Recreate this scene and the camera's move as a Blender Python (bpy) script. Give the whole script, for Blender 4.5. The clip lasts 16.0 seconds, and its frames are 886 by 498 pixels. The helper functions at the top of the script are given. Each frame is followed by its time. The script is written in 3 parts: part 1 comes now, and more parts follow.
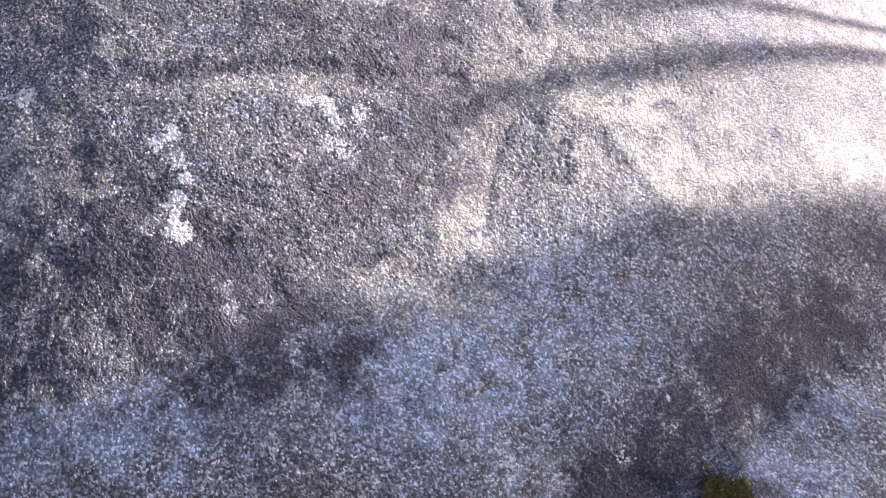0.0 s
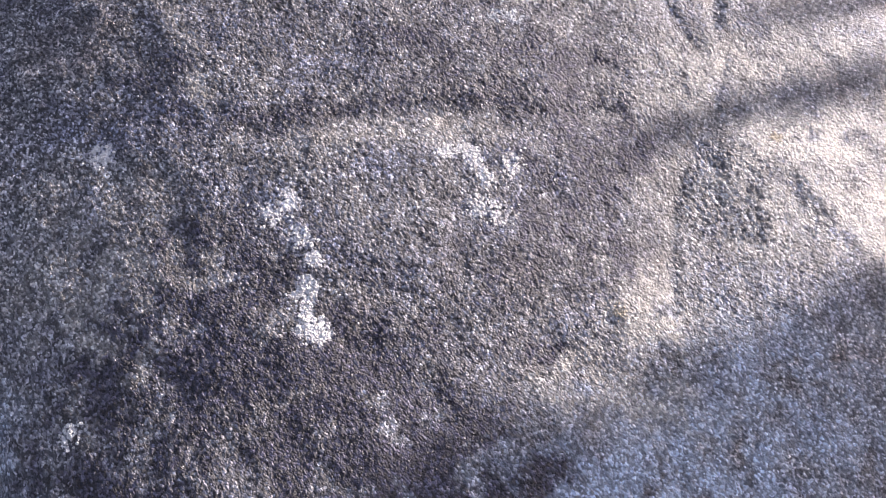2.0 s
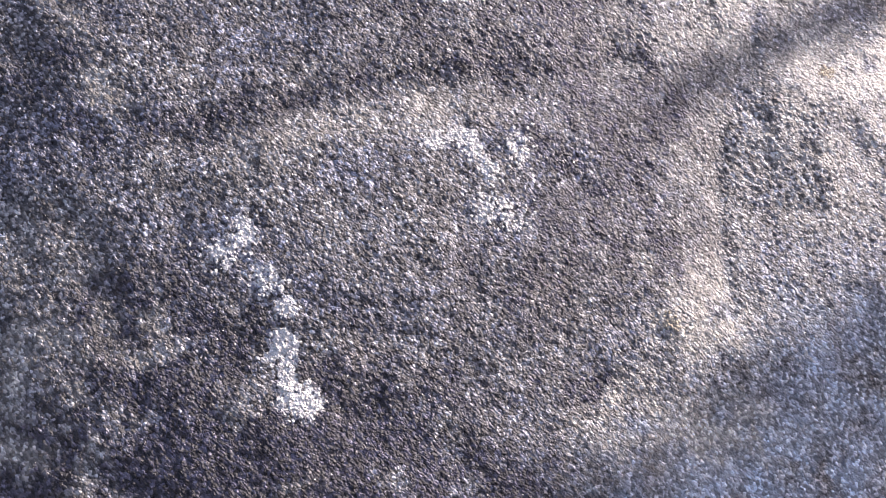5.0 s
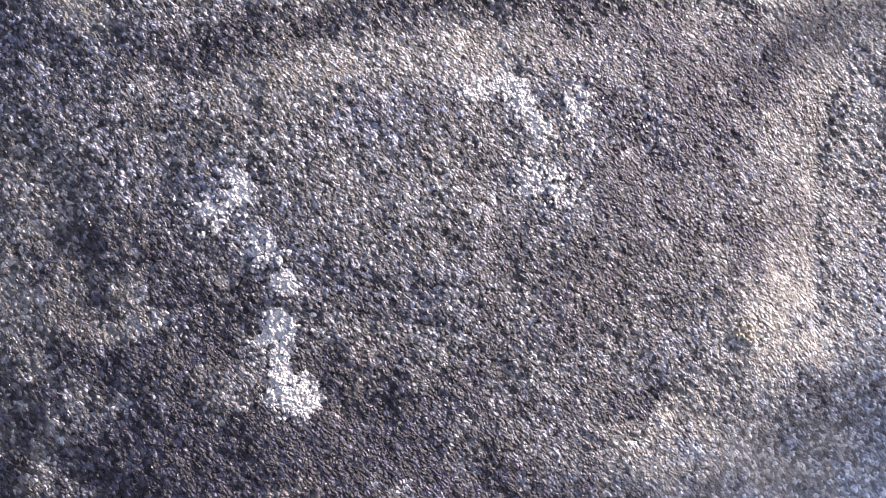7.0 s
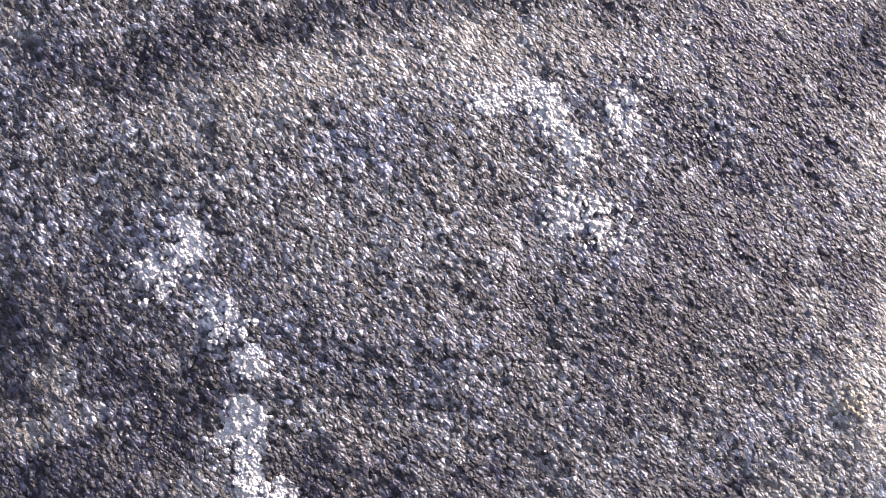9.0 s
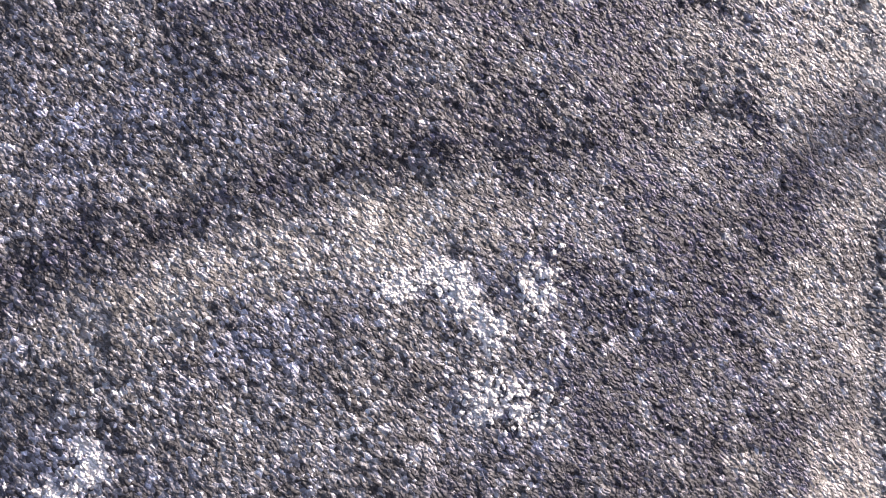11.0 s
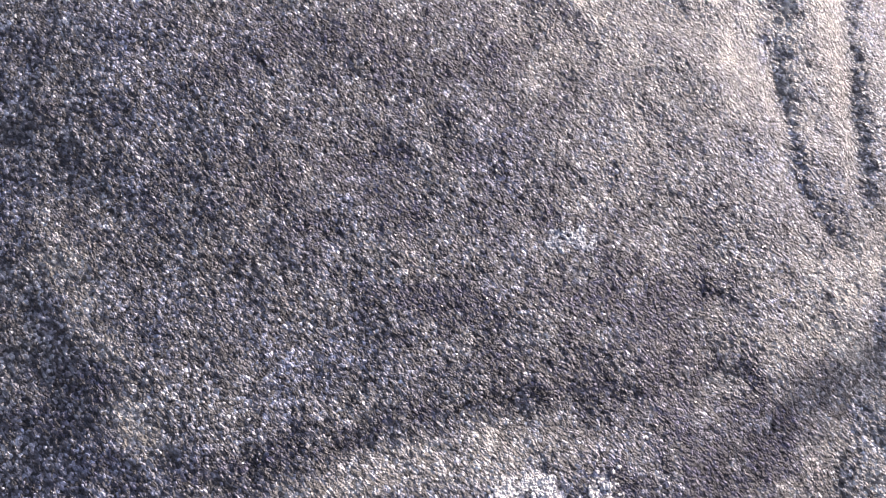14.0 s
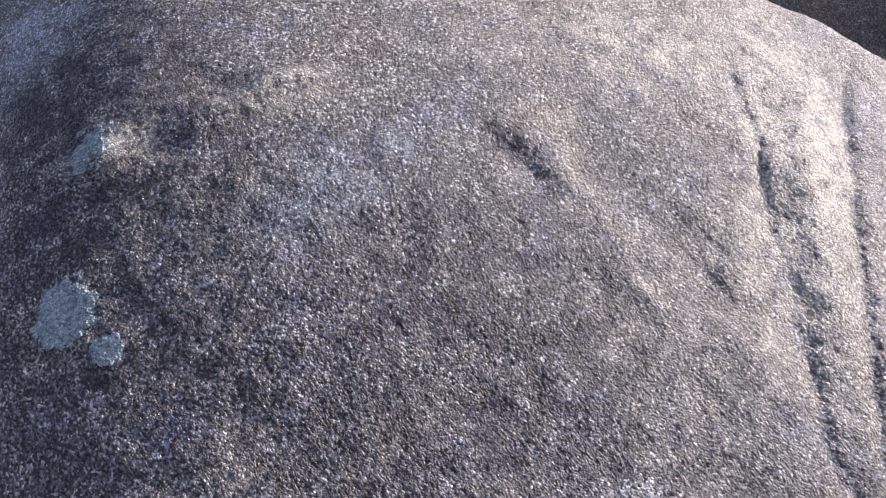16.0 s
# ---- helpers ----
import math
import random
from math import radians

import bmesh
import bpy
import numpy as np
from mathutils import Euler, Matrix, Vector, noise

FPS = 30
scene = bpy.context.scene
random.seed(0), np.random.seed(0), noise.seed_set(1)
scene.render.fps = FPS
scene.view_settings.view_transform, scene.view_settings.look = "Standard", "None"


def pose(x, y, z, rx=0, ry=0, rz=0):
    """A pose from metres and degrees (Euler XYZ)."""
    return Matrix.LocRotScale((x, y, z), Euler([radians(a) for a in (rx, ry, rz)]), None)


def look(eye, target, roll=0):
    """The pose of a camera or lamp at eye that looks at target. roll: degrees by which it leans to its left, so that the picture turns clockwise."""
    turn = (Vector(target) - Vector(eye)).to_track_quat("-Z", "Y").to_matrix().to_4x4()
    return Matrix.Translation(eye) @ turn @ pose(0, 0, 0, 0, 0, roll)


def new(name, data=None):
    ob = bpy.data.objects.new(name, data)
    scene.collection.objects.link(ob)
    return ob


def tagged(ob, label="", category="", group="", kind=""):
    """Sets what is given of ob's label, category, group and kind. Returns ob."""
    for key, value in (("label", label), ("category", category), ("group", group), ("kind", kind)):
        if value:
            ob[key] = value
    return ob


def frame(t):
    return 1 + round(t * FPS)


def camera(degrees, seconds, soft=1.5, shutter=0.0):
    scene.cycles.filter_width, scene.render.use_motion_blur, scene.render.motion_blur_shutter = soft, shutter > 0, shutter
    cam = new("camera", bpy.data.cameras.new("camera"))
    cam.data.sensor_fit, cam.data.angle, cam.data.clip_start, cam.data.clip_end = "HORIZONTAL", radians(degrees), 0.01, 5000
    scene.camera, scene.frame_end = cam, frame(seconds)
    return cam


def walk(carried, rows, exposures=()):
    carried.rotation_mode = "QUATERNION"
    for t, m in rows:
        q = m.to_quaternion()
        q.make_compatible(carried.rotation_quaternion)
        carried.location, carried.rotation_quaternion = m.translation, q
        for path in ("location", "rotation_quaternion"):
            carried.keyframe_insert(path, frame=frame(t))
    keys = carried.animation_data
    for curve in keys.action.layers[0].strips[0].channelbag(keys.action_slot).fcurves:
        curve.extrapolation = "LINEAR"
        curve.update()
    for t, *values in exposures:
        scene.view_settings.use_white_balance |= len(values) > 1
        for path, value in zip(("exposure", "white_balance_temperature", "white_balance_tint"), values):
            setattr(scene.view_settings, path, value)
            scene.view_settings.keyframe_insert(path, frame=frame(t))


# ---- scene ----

# The rock's carved face is a panel: x across it, z up it, y into the stone. FACE lays the panel into the world.
FACE = Matrix.Translation((0, 0, 0.45)) @ pose(0, 0, 0, -50, 0, 0)

PATH = [
    (0, (0.1340, -0.6533, -0.3504), (0.2228, 0.2372, 0.0958), 5.50),
    (0.5, (0.1083, -0.6871, -0.3637), (0.1519, 0.1915, 0.1118), 8.18),
    (1, (0.0616, -0.6456, -0.3142), (0.0968, 0.2366, 0.1553), 7.78),
    (1.5, (0.0182, -0.5852, -0.2642), (0.1131, 0.3161, 0.1585), 4.64),
    (2, (-0.0268, -0.5566, -0.2027), (0.0946, 0.3572, 0.1848), 3.12),
    (2.5, (-0.0619, -0.5435, -0.1554), (0.1061, 0.3754, 0.2015), -0.23),
    (3, (-0.0677, -0.5331, -0.1456), (0.1541, 0.3830, 0.1886), -4.80),
    (3.5, (-0.0798, -0.5076, -0.1241), (0.1649, 0.4046, 0.2045), -6.56),
    (4, (-0.0671, -0.4768, -0.1096), (0.1457, 0.4485, 0.2044), -6.40),
    (4.2, (-0.0606, -0.4740, -0.1025), (0.1464, 0.4546, 0.2052), -6.19),
    (6.3, (-0.0357, -0.4276, -0.0337), (0.1352, 0.5453, 0.1219), -0.91),
    (6.5, (-0.0314, -0.4211, -0.0290), (0.1317, 0.5540, 0.1213), -0.58),
    (7, (-0.0330, -0.3893, -0.0220), (0.1191, 0.5888, 0.1200), 0.40),
    (7.5, (-0.0327, -0.3634, -0.0052), (0.1090, 0.6160, 0.1384), 1.29),
    (8, (-0.0262, -0.3360, 0.0009), (0.1027, 0.6454, 0.1430), 1.79),
    (8.5, (-0.0172, -0.3149, 0.0096), (0.0986, 0.6695, 0.1420), 0.91),
    (9, (-0.0102, -0.3052, 0.0188), (0.0987, 0.6803, 0.1488), -1.17),
    (9.2, (-0.0081, -0.3052, 0.0246), (0.1004, 0.6805, 0.1533), -1.28),
    (11.3, (0.0238, -0.3095, 0.1040), (0.1567, 0.6749, 0.2191), -5.30),
    (11.5, (0.0180, -0.3130, 0.1064), (0.1467, 0.6702, 0.2361), -4.74),
    (12, (-0.0022, -0.3279, 0.1200), (0.1177, 0.6535, 0.2701), -2.30),
    (12.5, (-0.0152, -0.3447, 0.1371), (0.1012, 0.6347, 0.3017), -1.79),
    (13, (-0.0223, -0.3646, 0.1456), (0.0953, 0.6115, 0.3285), -1.44),
    (13.5, (-0.0316, -0.3953, 0.1486), (0.0958, 0.5768, 0.3453), -1.51),
    (14, (-0.0544, -0.4517, 0.1521), (0.0877, 0.5097, 0.3876), -1.71),
    (14.5, (-0.0753, -0.5065, 0.1476), (0.0682, 0.4344, 0.4542), -1.38),
    (15, (-0.1022, -0.5699, 0.1336), (0.0355, 0.3461, 0.5102), 0.18),
    (15.5, (-0.1131, -0.5767, 0.1401), (0.0022, 0.3228, 0.5616), 1.68),
    (16, (-0.1258, -0.5793, 0.1569), (-0.0374, 0.3063, 0.6129), 3.41),
]
cam = camera(59.84, 16.0, 1.05, 0.0)
walk(cam, [(t, FACE @ look(eye, target, roll)) for t, eye, target, roll in PATH], [(0, 1.48, 6330, 27), (1, 1.34, 6350, 27), (3.5, 1.13, 6380, 27), (8, 1.12, 6440, 27), (12.5, 1.00, 6460, 27), (14, 1.02, 6400, 26), (15, 0.94, 6370, 25), (16, 0.86, 6370, 25)])

# ---- light ----
SUN_TURN, SUN_RISE = radians(39), radians(14.5)   # on the panel, and over it
TO_SUN = (FACE.to_3x3() @ Vector((math.cos(SUN_RISE) * math.cos(SUN_TURN), -math.sin(SUN_RISE), math.cos(SUN_RISE) * math.sin(SUN_TURN)))).normalized()
world = bpy.data.worlds.new("sky")
scene.world = world
world.use_nodes = True
sky = world.node_tree.nodes.new("ShaderNodeTexSky")
sky.sky_type, sky.sun_disc = "NISHITA", False
sky.dust_density, sky.ozone_density = 3.5, 0.8
sky.sun_elevation = math.asin(TO_SUN.z)
sky.sun_rotation = math.atan2(TO_SUN.x, TO_SUN.y)
backing = world.node_tree.nodes["Background"]
backing.inputs["Strength"].default_value = 0.125
world.node_tree.links.new(sky.outputs["Color"], backing.inputs["Color"])
sun = new("sun", bpy.data.lights.new("sun", "SUN"))
sun.data.energy, sun.data.angle, sun.data.color = 5.0, radians(0.55), (1.0, 0.955, 0.85)
sun.matrix_world = look(TO_SUN * 20, (0, 0, 0))


# ---- noise and small helpers ----
def lattice(ix, iy, seed):
    """A hash of whole numbers, 0 to 1."""
    n = ix.astype(np.int64).astype(np.uint32) * np.uint32(374761393) + iy.astype(np.int64).astype(np.uint32) * np.uint32(668265263)
    n = n + np.uint32(seed * 974634777 % 4294967296)
    n = (n ^ (n >> np.uint32(13))) * np.uint32(1274126177)
    n = (n ^ (n >> np.uint32(16))) * np.uint32(2246822519)
    return (n ^ (n >> np.uint32(15))).astype(np.float32) * np.float32(1 / 4294967296.0)


def ripple(x, y, seed):
    """Gradient noise, about -0.7 to 0.7, with features one unit wide."""
    ix, iy = np.floor(x), np.floor(y)
    fx, fy = x - ix, y - iy
    u, v = fx * fx * fx * (fx * (fx * 6 - 15) + 10), fy * fy * fy * (fy * (fy * 6 - 15) + 10)
    out = []
    for dx, dy in ((0, 0), (1, 0), (0, 1), (1, 1)):
        turn = lattice(ix + dx, iy + dy, seed) * 2 * np.pi
        out.append(np.cos(turn) * (fx - dx) + np.sin(turn) * (fy - dy))
    return (out[0] * (1 - u) + out[1] * u) * (1 - v) + (out[2] * (1 - u) + out[3] * u) * v


def rough(x, y, size, octaves, seed, fade=0.5):
    total = 0
    for n in range(octaves):
        c, s = math.cos(0.6 + 1.1 * n + seed), math.sin(0.6 + 1.1 * n + seed)
        total = total + ripple((c * x - s * y) / size * 2**n + 17.3 * n, (s * x + c * y) / size * 2**n - 9.1 * n, seed + n) * fade**n
    return total


def ramp(lo, hi, v):
    s = np.clip((v - lo) / (hi - lo), 0, 1)
    return s * s * (3 - 2 * s)


def bend(v, soft):
    """0 below zero, v above it, with a soft corner."""
    return soft * np.logaddexp(0, v / soft)


def off_line(x, z, line):
    """The distance from a line of corners, how far along it, and the side."""
    best, along, gone = np.full(x.shape, 9.0), np.zeros(x.shape), 0.0
    length = sum(math.dist(a, b) for a, b in zip(line, line[1:]))
    for (ax, az), (bx, bz) in zip(line, line[1:]):
        d = math.hypot(bx - ax, bz - az)
        s = np.clip(((x - ax) * (bx - ax) + (z - az) * (bz - az)) / d**2, 0, 1)
        far = np.hypot(x - ax - s * (bx - ax), z - az - s * (bz - az))
        along = np.where(far < best, (gone + s * d) / length, along)
        best = np.minimum(best, far)
        gone += d
    return best, along


def part(name, bm, material, parent=None, label=""):
    mesh = bpy.data.meshes.new(name)
    bm.to_mesh(mesh)
    bm.free()
    mesh.materials.append(material)
    ob = new(name, mesh)
    if parent:
        ob.parent = parent
    return tagged(ob, label)


# ---- the face of the rock ----
GROOVE_A = [(0.234, 0.740), (0.239, 0.671), (0.237, 0.580), (0.237, 0.480)]
GROOVE_D = [(0.249, 0.420), (0.253, 0.373), (0.251, 0.309), (0.258, 0.290), (0.270, 0.272), (0.290, 0.252)]
GROOVE_B = [(0.400, 0.790), (0.368, 0.710), (0.350, 0.620), (0.333, 0.535), (0.322, 0.460), (0.312, 0.400), (0.305, 0.350), (0.301, 0.307), (0.300, 0.260)]
BANK = [(0.330, 0.770), (0.303, 0.660), (0.288, 0.560), (0.281, 0.470), (0.279, 0.370)]
GROOVE_C = [(0.316, 0.298), (0.289, 0.192), (0.259, 0.148), (0.243, 0.087), (0.237, 0.023), (0.235, -0.031)]
STEP_ARC = [(-0.150, 0.112), (-0.127, 0.125), (-0.066, 0.139), (-0.007, 0.150), (0.054, 0.163), (0.117, 0.160), (0.181, 0.183), (0.225, 0.200)]
CRACK = [(0.296, -0.301), (0.333, -0.237), (0.379, -0.213), (0.426, -0.212), (0.462, -0.199), (0.529, -0.147), (0.655, -0.047), (0.848, 0.094)]
RIDGE = [(-0.338, 0.559), (-0.298, 0.574), (-0.259, 0.599), (-0.220, 0.627), (-0.154, 0.635)]
RIDGE_C = [(0.168, 0.629), (0.190, 0.509), (0.202, 0.421), (0.199, 0.334)]
VALLEY = [(0.200, -0.130), (0.215, -0.050), (0.245, 0.060), (0.258, 0.140), (0.285, 0.230)]
HOLLOW = [(-0.062, 0.606), (-0.047, 0.593), (-0.010, 0.570), (0.022, 0.530), (0.050, 0.504)]


def trench(x, z, line, wide, deep, fade=0.12, worn=1.0):
    far, along = off_line(x, z, line)
    ends = ramp(0, fade, along) * ramp(0, fade, 1 - along) * worn
    return -deep * ends * np.exp(-((far / wide) ** 2))


def broad(x, z):
    """The large shape: how far the stone stands out of the panel."""
    w = 0.002 - 0.38 * bend(-0.158 - 0.26 * z - x, 0.085) - 0.13 * bend(x - 0.495, 0.06)
    w = w - 0.16 * bend(z - 0.585, 0.045) - 0.14 * bend(-0.215 - z, 0.04) - 0.12 * bend(x - 0.25, 0.04) * ramp(0.28, 0.52, z)
    far, along = off_line(x, z, VALLEY)
    w = w - 0.0028 * np.exp(-((far / 0.038) ** 2)) * ramp(0, 0.2, along) * ramp(0, 0.2, 1 - along)
    beside, down = (x + 0.035) * 0.744 + (z - 0.60) * 0.668, (x + 0.035) * 0.668 - (z - 0.60) * 0.744
    w = w - 0.0060 * ramp(0.012, 0.06, beside) * ramp(0.0, 0.06, down) * (1 - ramp(0.34, 0.46, down))
    w = w - 0.25 * bend(-0.40 - x, 0.02) * ramp(0.3, 0.5, z)
    wob = 0.02 * rough(x, z, 0.12, 3, 71)
    left = -0.268 - 0.95 * bend(z + 0.13, 0.015) + 0.20 * bend(-0.15 - z, 0.02) + 0.4 * wob
    w = w - 4.0 * bend(left - x, 0.008)
    w = w - 3.0 * bend(0.72 * x + 0.70 * z - 0.914 - 1.3 * bend(0.66 - z, 0.03) + wob, 0.012) - 9.0 * bend(z - 0.93, 0.02)
    w = w - 5.0 * bend(-0.42 - z, 0.04) - 9.0 * bend(x - 1.05, 0.03)
    w = w + 0.005 * rough(x, z, 0.30, 2, 5) + 0.0026 * rough(x, z, 0.085, 2, 11) + 0.0011 * rough(x, z, 0.034, 1, 19)
    w = w + 0.0007 * ramp(0.12, 0.35, z) * ramp(-0.1, 0.12, x) * ripple((x + z) / 0.034 + 3, (x - z) / 0.11, 23)
    w = w + 0.0010 * ramp(0.20, 0.32, x) * rough(x, z, 0.030, 2, 29, 0.4)
    return w


def marks(x, z):
    """Grooves, ridges and hollows in the face."""
    wx, wz = x + 0.0055 * rough(x, z, 0.03, 4, 31, 0.62), z + 0.0055 * rough(x, z, 0.03, 4, 37, 0.62)
    worn = np.clip(0.95 + 0.7 * rough(x, z, 0.07, 2, 61), 0.6, 1.4)

    def cut(line, wide, deep, fade=0.12, lift=0.0):
        return trench(wx, wz - lift, line, wide, deep, fade, worn)

    nx, nz = x + 0.0024 * rough(x, z, 0.022, 3, 33, 0.6), z + 0.0024 * rough(x, z, 0.022, 3, 39, 0.6)
    w = trench(nx, nz, GROOVE_A, 0.0072, 0.0026, 0.12) + trench(nx, nz, GROOVE_D, 0.0085, 0.0030, 0.2, worn) + trench(nx, nz, GROOVE_B, 0.0095, 0.0052, 0.15)
    w = w - trench(nx, nz, BANK, 0.0250, 0.0090, 0.2) + trench(nx, nz, GROOVE_C, 0.0060, 0.0015, 0.12, worn) + cut(STEP_ARC, 0.0160, 0.0034)
    w = w + trench(wx, wz, CRACK, 0.0100, 0.0070, 0.15, worn) + trench(x + 0.4 * (wx - x), z + 0.01, CRACK, 0.0500, 0.0150, 0.1, worn)
    w = w - trench(wx, wz, RIDGE, 0.0150, 0.0080, 0.35)
    w = w - cut(RIDGE_C, 0.0340, 0.0036, 0.25) + trench(nx, nz, HOLLOW, 0.0200, 0.0070, 0.35)
    for px, pz, size, tall in ((0.204, -0.009, 0.034, 0.005), (0.324, 0.143, 0.035, 0.005), (0.381, 0.157, 0.035, 0.005), (0.417, 0.066, 0.060, 0.006), (0.600, 0.136, 0.090, 0.006),
                             (0.134, -0.046, 0.014, -0.0015), (-0.375, 0.528, 0.025, 0.009), (-0.283, 0.607, 0.026, -0.004), (0.254, 0.609, 0.040, 0.006)):
        w = w + tall * np.exp(-(((wx - px) ** 2 + (wz - pz) ** 2) / size**2))
    return w


def granules(x, z, size, seed, tilt=0.7):
    """Angular grains packed side by side, each with a height and a tilt of its own."""
    x, z = x / size, z / size
    ix, iz = np.floor(x), np.floor(z)
    near, tall, lean = np.full(x.shape, 9.0), np.zeros(x.shape), np.zeros(x.shape)
    for dx in (-1, 0, 1):
        for dz in (-1, 0, 1):
            cx, cz = ix + dx, iz + dz
            ox, oz = x - cx - lattice(cx, cz, seed), z - cz - lattice(cx, cz, seed + 1)
            d = ox * ox + oz * oz
            closer = d < near
            tall = np.where(closer, lattice(cx, cz, seed + 2), tall)
            lean = np.where(closer, ox * (lattice(cx, cz, seed + 3) - 0.5) + oz * (lattice(cx, cz, seed + 4) - 0.5), lean)
            near = np.minimum(near, d)
    return np.clip(1 - near, 0, 1) * (0.45 + tall) + 2 * tilt * lean


def grain(x, z):
    """The coarse grain of the weathered stone."""
    w = 0.0010 * rough(x, z, 0.019, 1, 41) + 0.0004 * rough(x, z, 0.0062, 1, 47)
    wx, wz = x + 0.0007 * rough(x, z, 0.0035, 1, 43), z + 0.0007 * rough(x, z, 0.0035, 1, 45)
    across, along = (wx + wz) * 0.7071, (wx - wz) * 0.7071 * 0.58   # grains lie slantwise
    return w + 0.00046 * granules(across, along, 0.0017, 53) + 0.00044 * granules(across, along, 0.0031, 57)


def height(x, z):
    return broad(x, z) + marks(x, z) + grain(x, z)


def spaced(core_lo, fine_lo, fine_hi, core_hi, lo, hi, fine, coarse):
    """Places along one side of the grid: close in the middle, wide in the skirts."""
    def outwards(start, stop, end):
        out, at, step, way = [], start, fine, 1 if stop > start else -1
        while (end - at) * way > 0:
            inside = (stop - at) * way > 0
            step = fine + (coarse - fine) * abs(at - start) / abs(stop - start) if inside else min(step * 1.12, 0.03)
            at += way * step
            out.append(at)
        return out
    middle = list(np.arange(fine_lo, fine_hi, fine))
    return np.array(outwards(fine_lo, core_lo, lo)[::-1] + middle + outwards(middle[-1], core_hi, hi))


def blots(x, z, wx, wz, spots, seed, ragged=0.5, size=0.05):
    """Soft ragged patches, 0 to 1: x, z, half width, half height, strength. wx, wz: the places, stirred."""
    total = np.zeros(x.shape, np.float32)
    for px, pz, rx, rz, much in spots:
        total = np.maximum(total, much * np.exp(-0.6 * (((wx - px) / rx) ** 2 + ((wz - pz) / rz) ** 2)))
    return np.clip(total * (1 + ragged * 2 * rough(x, z, size, 4, seed + 20, 0.7)), 0, 1)


def shading_streak(x, z, line, wide, much, seed):
    """Painted light along a line: a bright or dark band, ragged like the patches."""
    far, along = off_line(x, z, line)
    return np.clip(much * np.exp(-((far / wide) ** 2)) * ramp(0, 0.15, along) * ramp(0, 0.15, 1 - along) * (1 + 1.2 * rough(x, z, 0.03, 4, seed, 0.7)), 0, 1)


# The step groove's dark upper and bright lower side, repeated in the colour.
SHADE_BAND = [(-0.150, 0.122), (-0.066, 0.150), (-0.007, 0.163), (0.054, 0.176), (0.117, 0.174), (0.190, 0.195)]
LIT_BAND = [(-0.110, 0.108), (-0.040, 0.128), (0.030, 0.141), (0.110, 0.140)]
# Edges that face the sun, brightened by colour.
LIT_FLANK = [(0.010, 0.660), (0.060, 0.530), (0.095, 0.490), (0.150, 0.440), (0.205, 0.370)]
LIT_CREST = [(-0.225, 0.283), (-0.201, 0.233), (-0.179, 0.196), (-0.141, 0.129)]
# Dark lichen low on the face, some of it shade put into the colour.
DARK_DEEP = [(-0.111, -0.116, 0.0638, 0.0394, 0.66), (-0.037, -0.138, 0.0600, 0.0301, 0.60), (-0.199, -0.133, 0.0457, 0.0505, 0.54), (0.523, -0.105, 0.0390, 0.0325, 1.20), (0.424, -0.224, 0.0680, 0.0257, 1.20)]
DARK_FOOT = [(-0.122, 0.028, 0.030, 0.016, 0.75), (-0.085, -0.015, 0.020, 0.026, 0.90), (-0.095, -0.058, 0.032, 0.030, 1.00), (-0.030, -0.085, 0.070, 0.050, 1.30), (0.030, -0.130, 0.065, 0.045, 1.20), (-0.120, -0.060, 0.050, 0.050, 1.00), (-0.066, -0.080, 0.060, 0.035, 1.00), (0.015, -0.110, 0.060, 0.030, 1.00), (-0.110, -0.100, 0.050, 0.040, 0.80), (0.022, -0.052, 0.0535, 0.0306, 0.60), (-0.022, -0.067, 0.0491, 0.0296, 0.76), (-0.024, -0.017, 0.0444, 0.0305, 0.40), (-0.100, -0.007, 0.0412, 0.0352, 0.72), (0.103, 0.027, 0.0585, 0.0505, 0.40), (-0.052, -0.069, 0.0359, 0.0202, 0.72), (0.005, -0.165, 0.0642, 0.0397, 0.62), (0.072, -0.097, 0.0390, 0.0202, 0.60), (0.121, -0.140, 0.0338, 0.0392, 0.58), (-0.217, -0.169, 0.0236, 0.0303, 0.56),
        (-0.019, -0.098, 0.0796, 0.0343, 0.64), (-0.050, -0.085, 0.0664, 0.0286, 1.00), (0.022, -0.117, 0.0596, 0.0274, 0.68), (-0.160, -0.164, 0.0615, 0.0494, 0.76), (-0.199, -0.083, 0.0445, 0.0501, 0.60),
        (0.040, -0.087, 0.0489, 0.0275, 0.68), (-0.145, -0.065, 0.0845, 0.0504, 0.64)]
# Dark staining beside the crack, with its hollow's shade painted in.
SHADE_STAIN_CRACK = [(0.473, -0.115, 0.0280, 0.0240, 1.20), (0.442, -0.163, 0.0320, 0.0240, 1.20), (0.600, -0.030, 0.0400, 0.0240, 1.20), (0.540, -0.070, 0.0320, 0.0240, 1.00), (0.504, -0.082, 0.0255, 0.0366, 0.95), (0.466, -0.128, 0.0276, 0.0377, 1), (0.365, -0.217, 0.0294, 0.0199, 1), (0.416, -0.179, 0.0335, 0.0224, 1), (0.480, -0.102, 0.0354, 0.0221, 1.3),
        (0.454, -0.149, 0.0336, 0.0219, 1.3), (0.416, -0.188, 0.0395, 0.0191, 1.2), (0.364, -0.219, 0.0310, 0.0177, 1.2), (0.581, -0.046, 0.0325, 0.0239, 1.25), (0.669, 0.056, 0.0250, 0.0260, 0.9)]
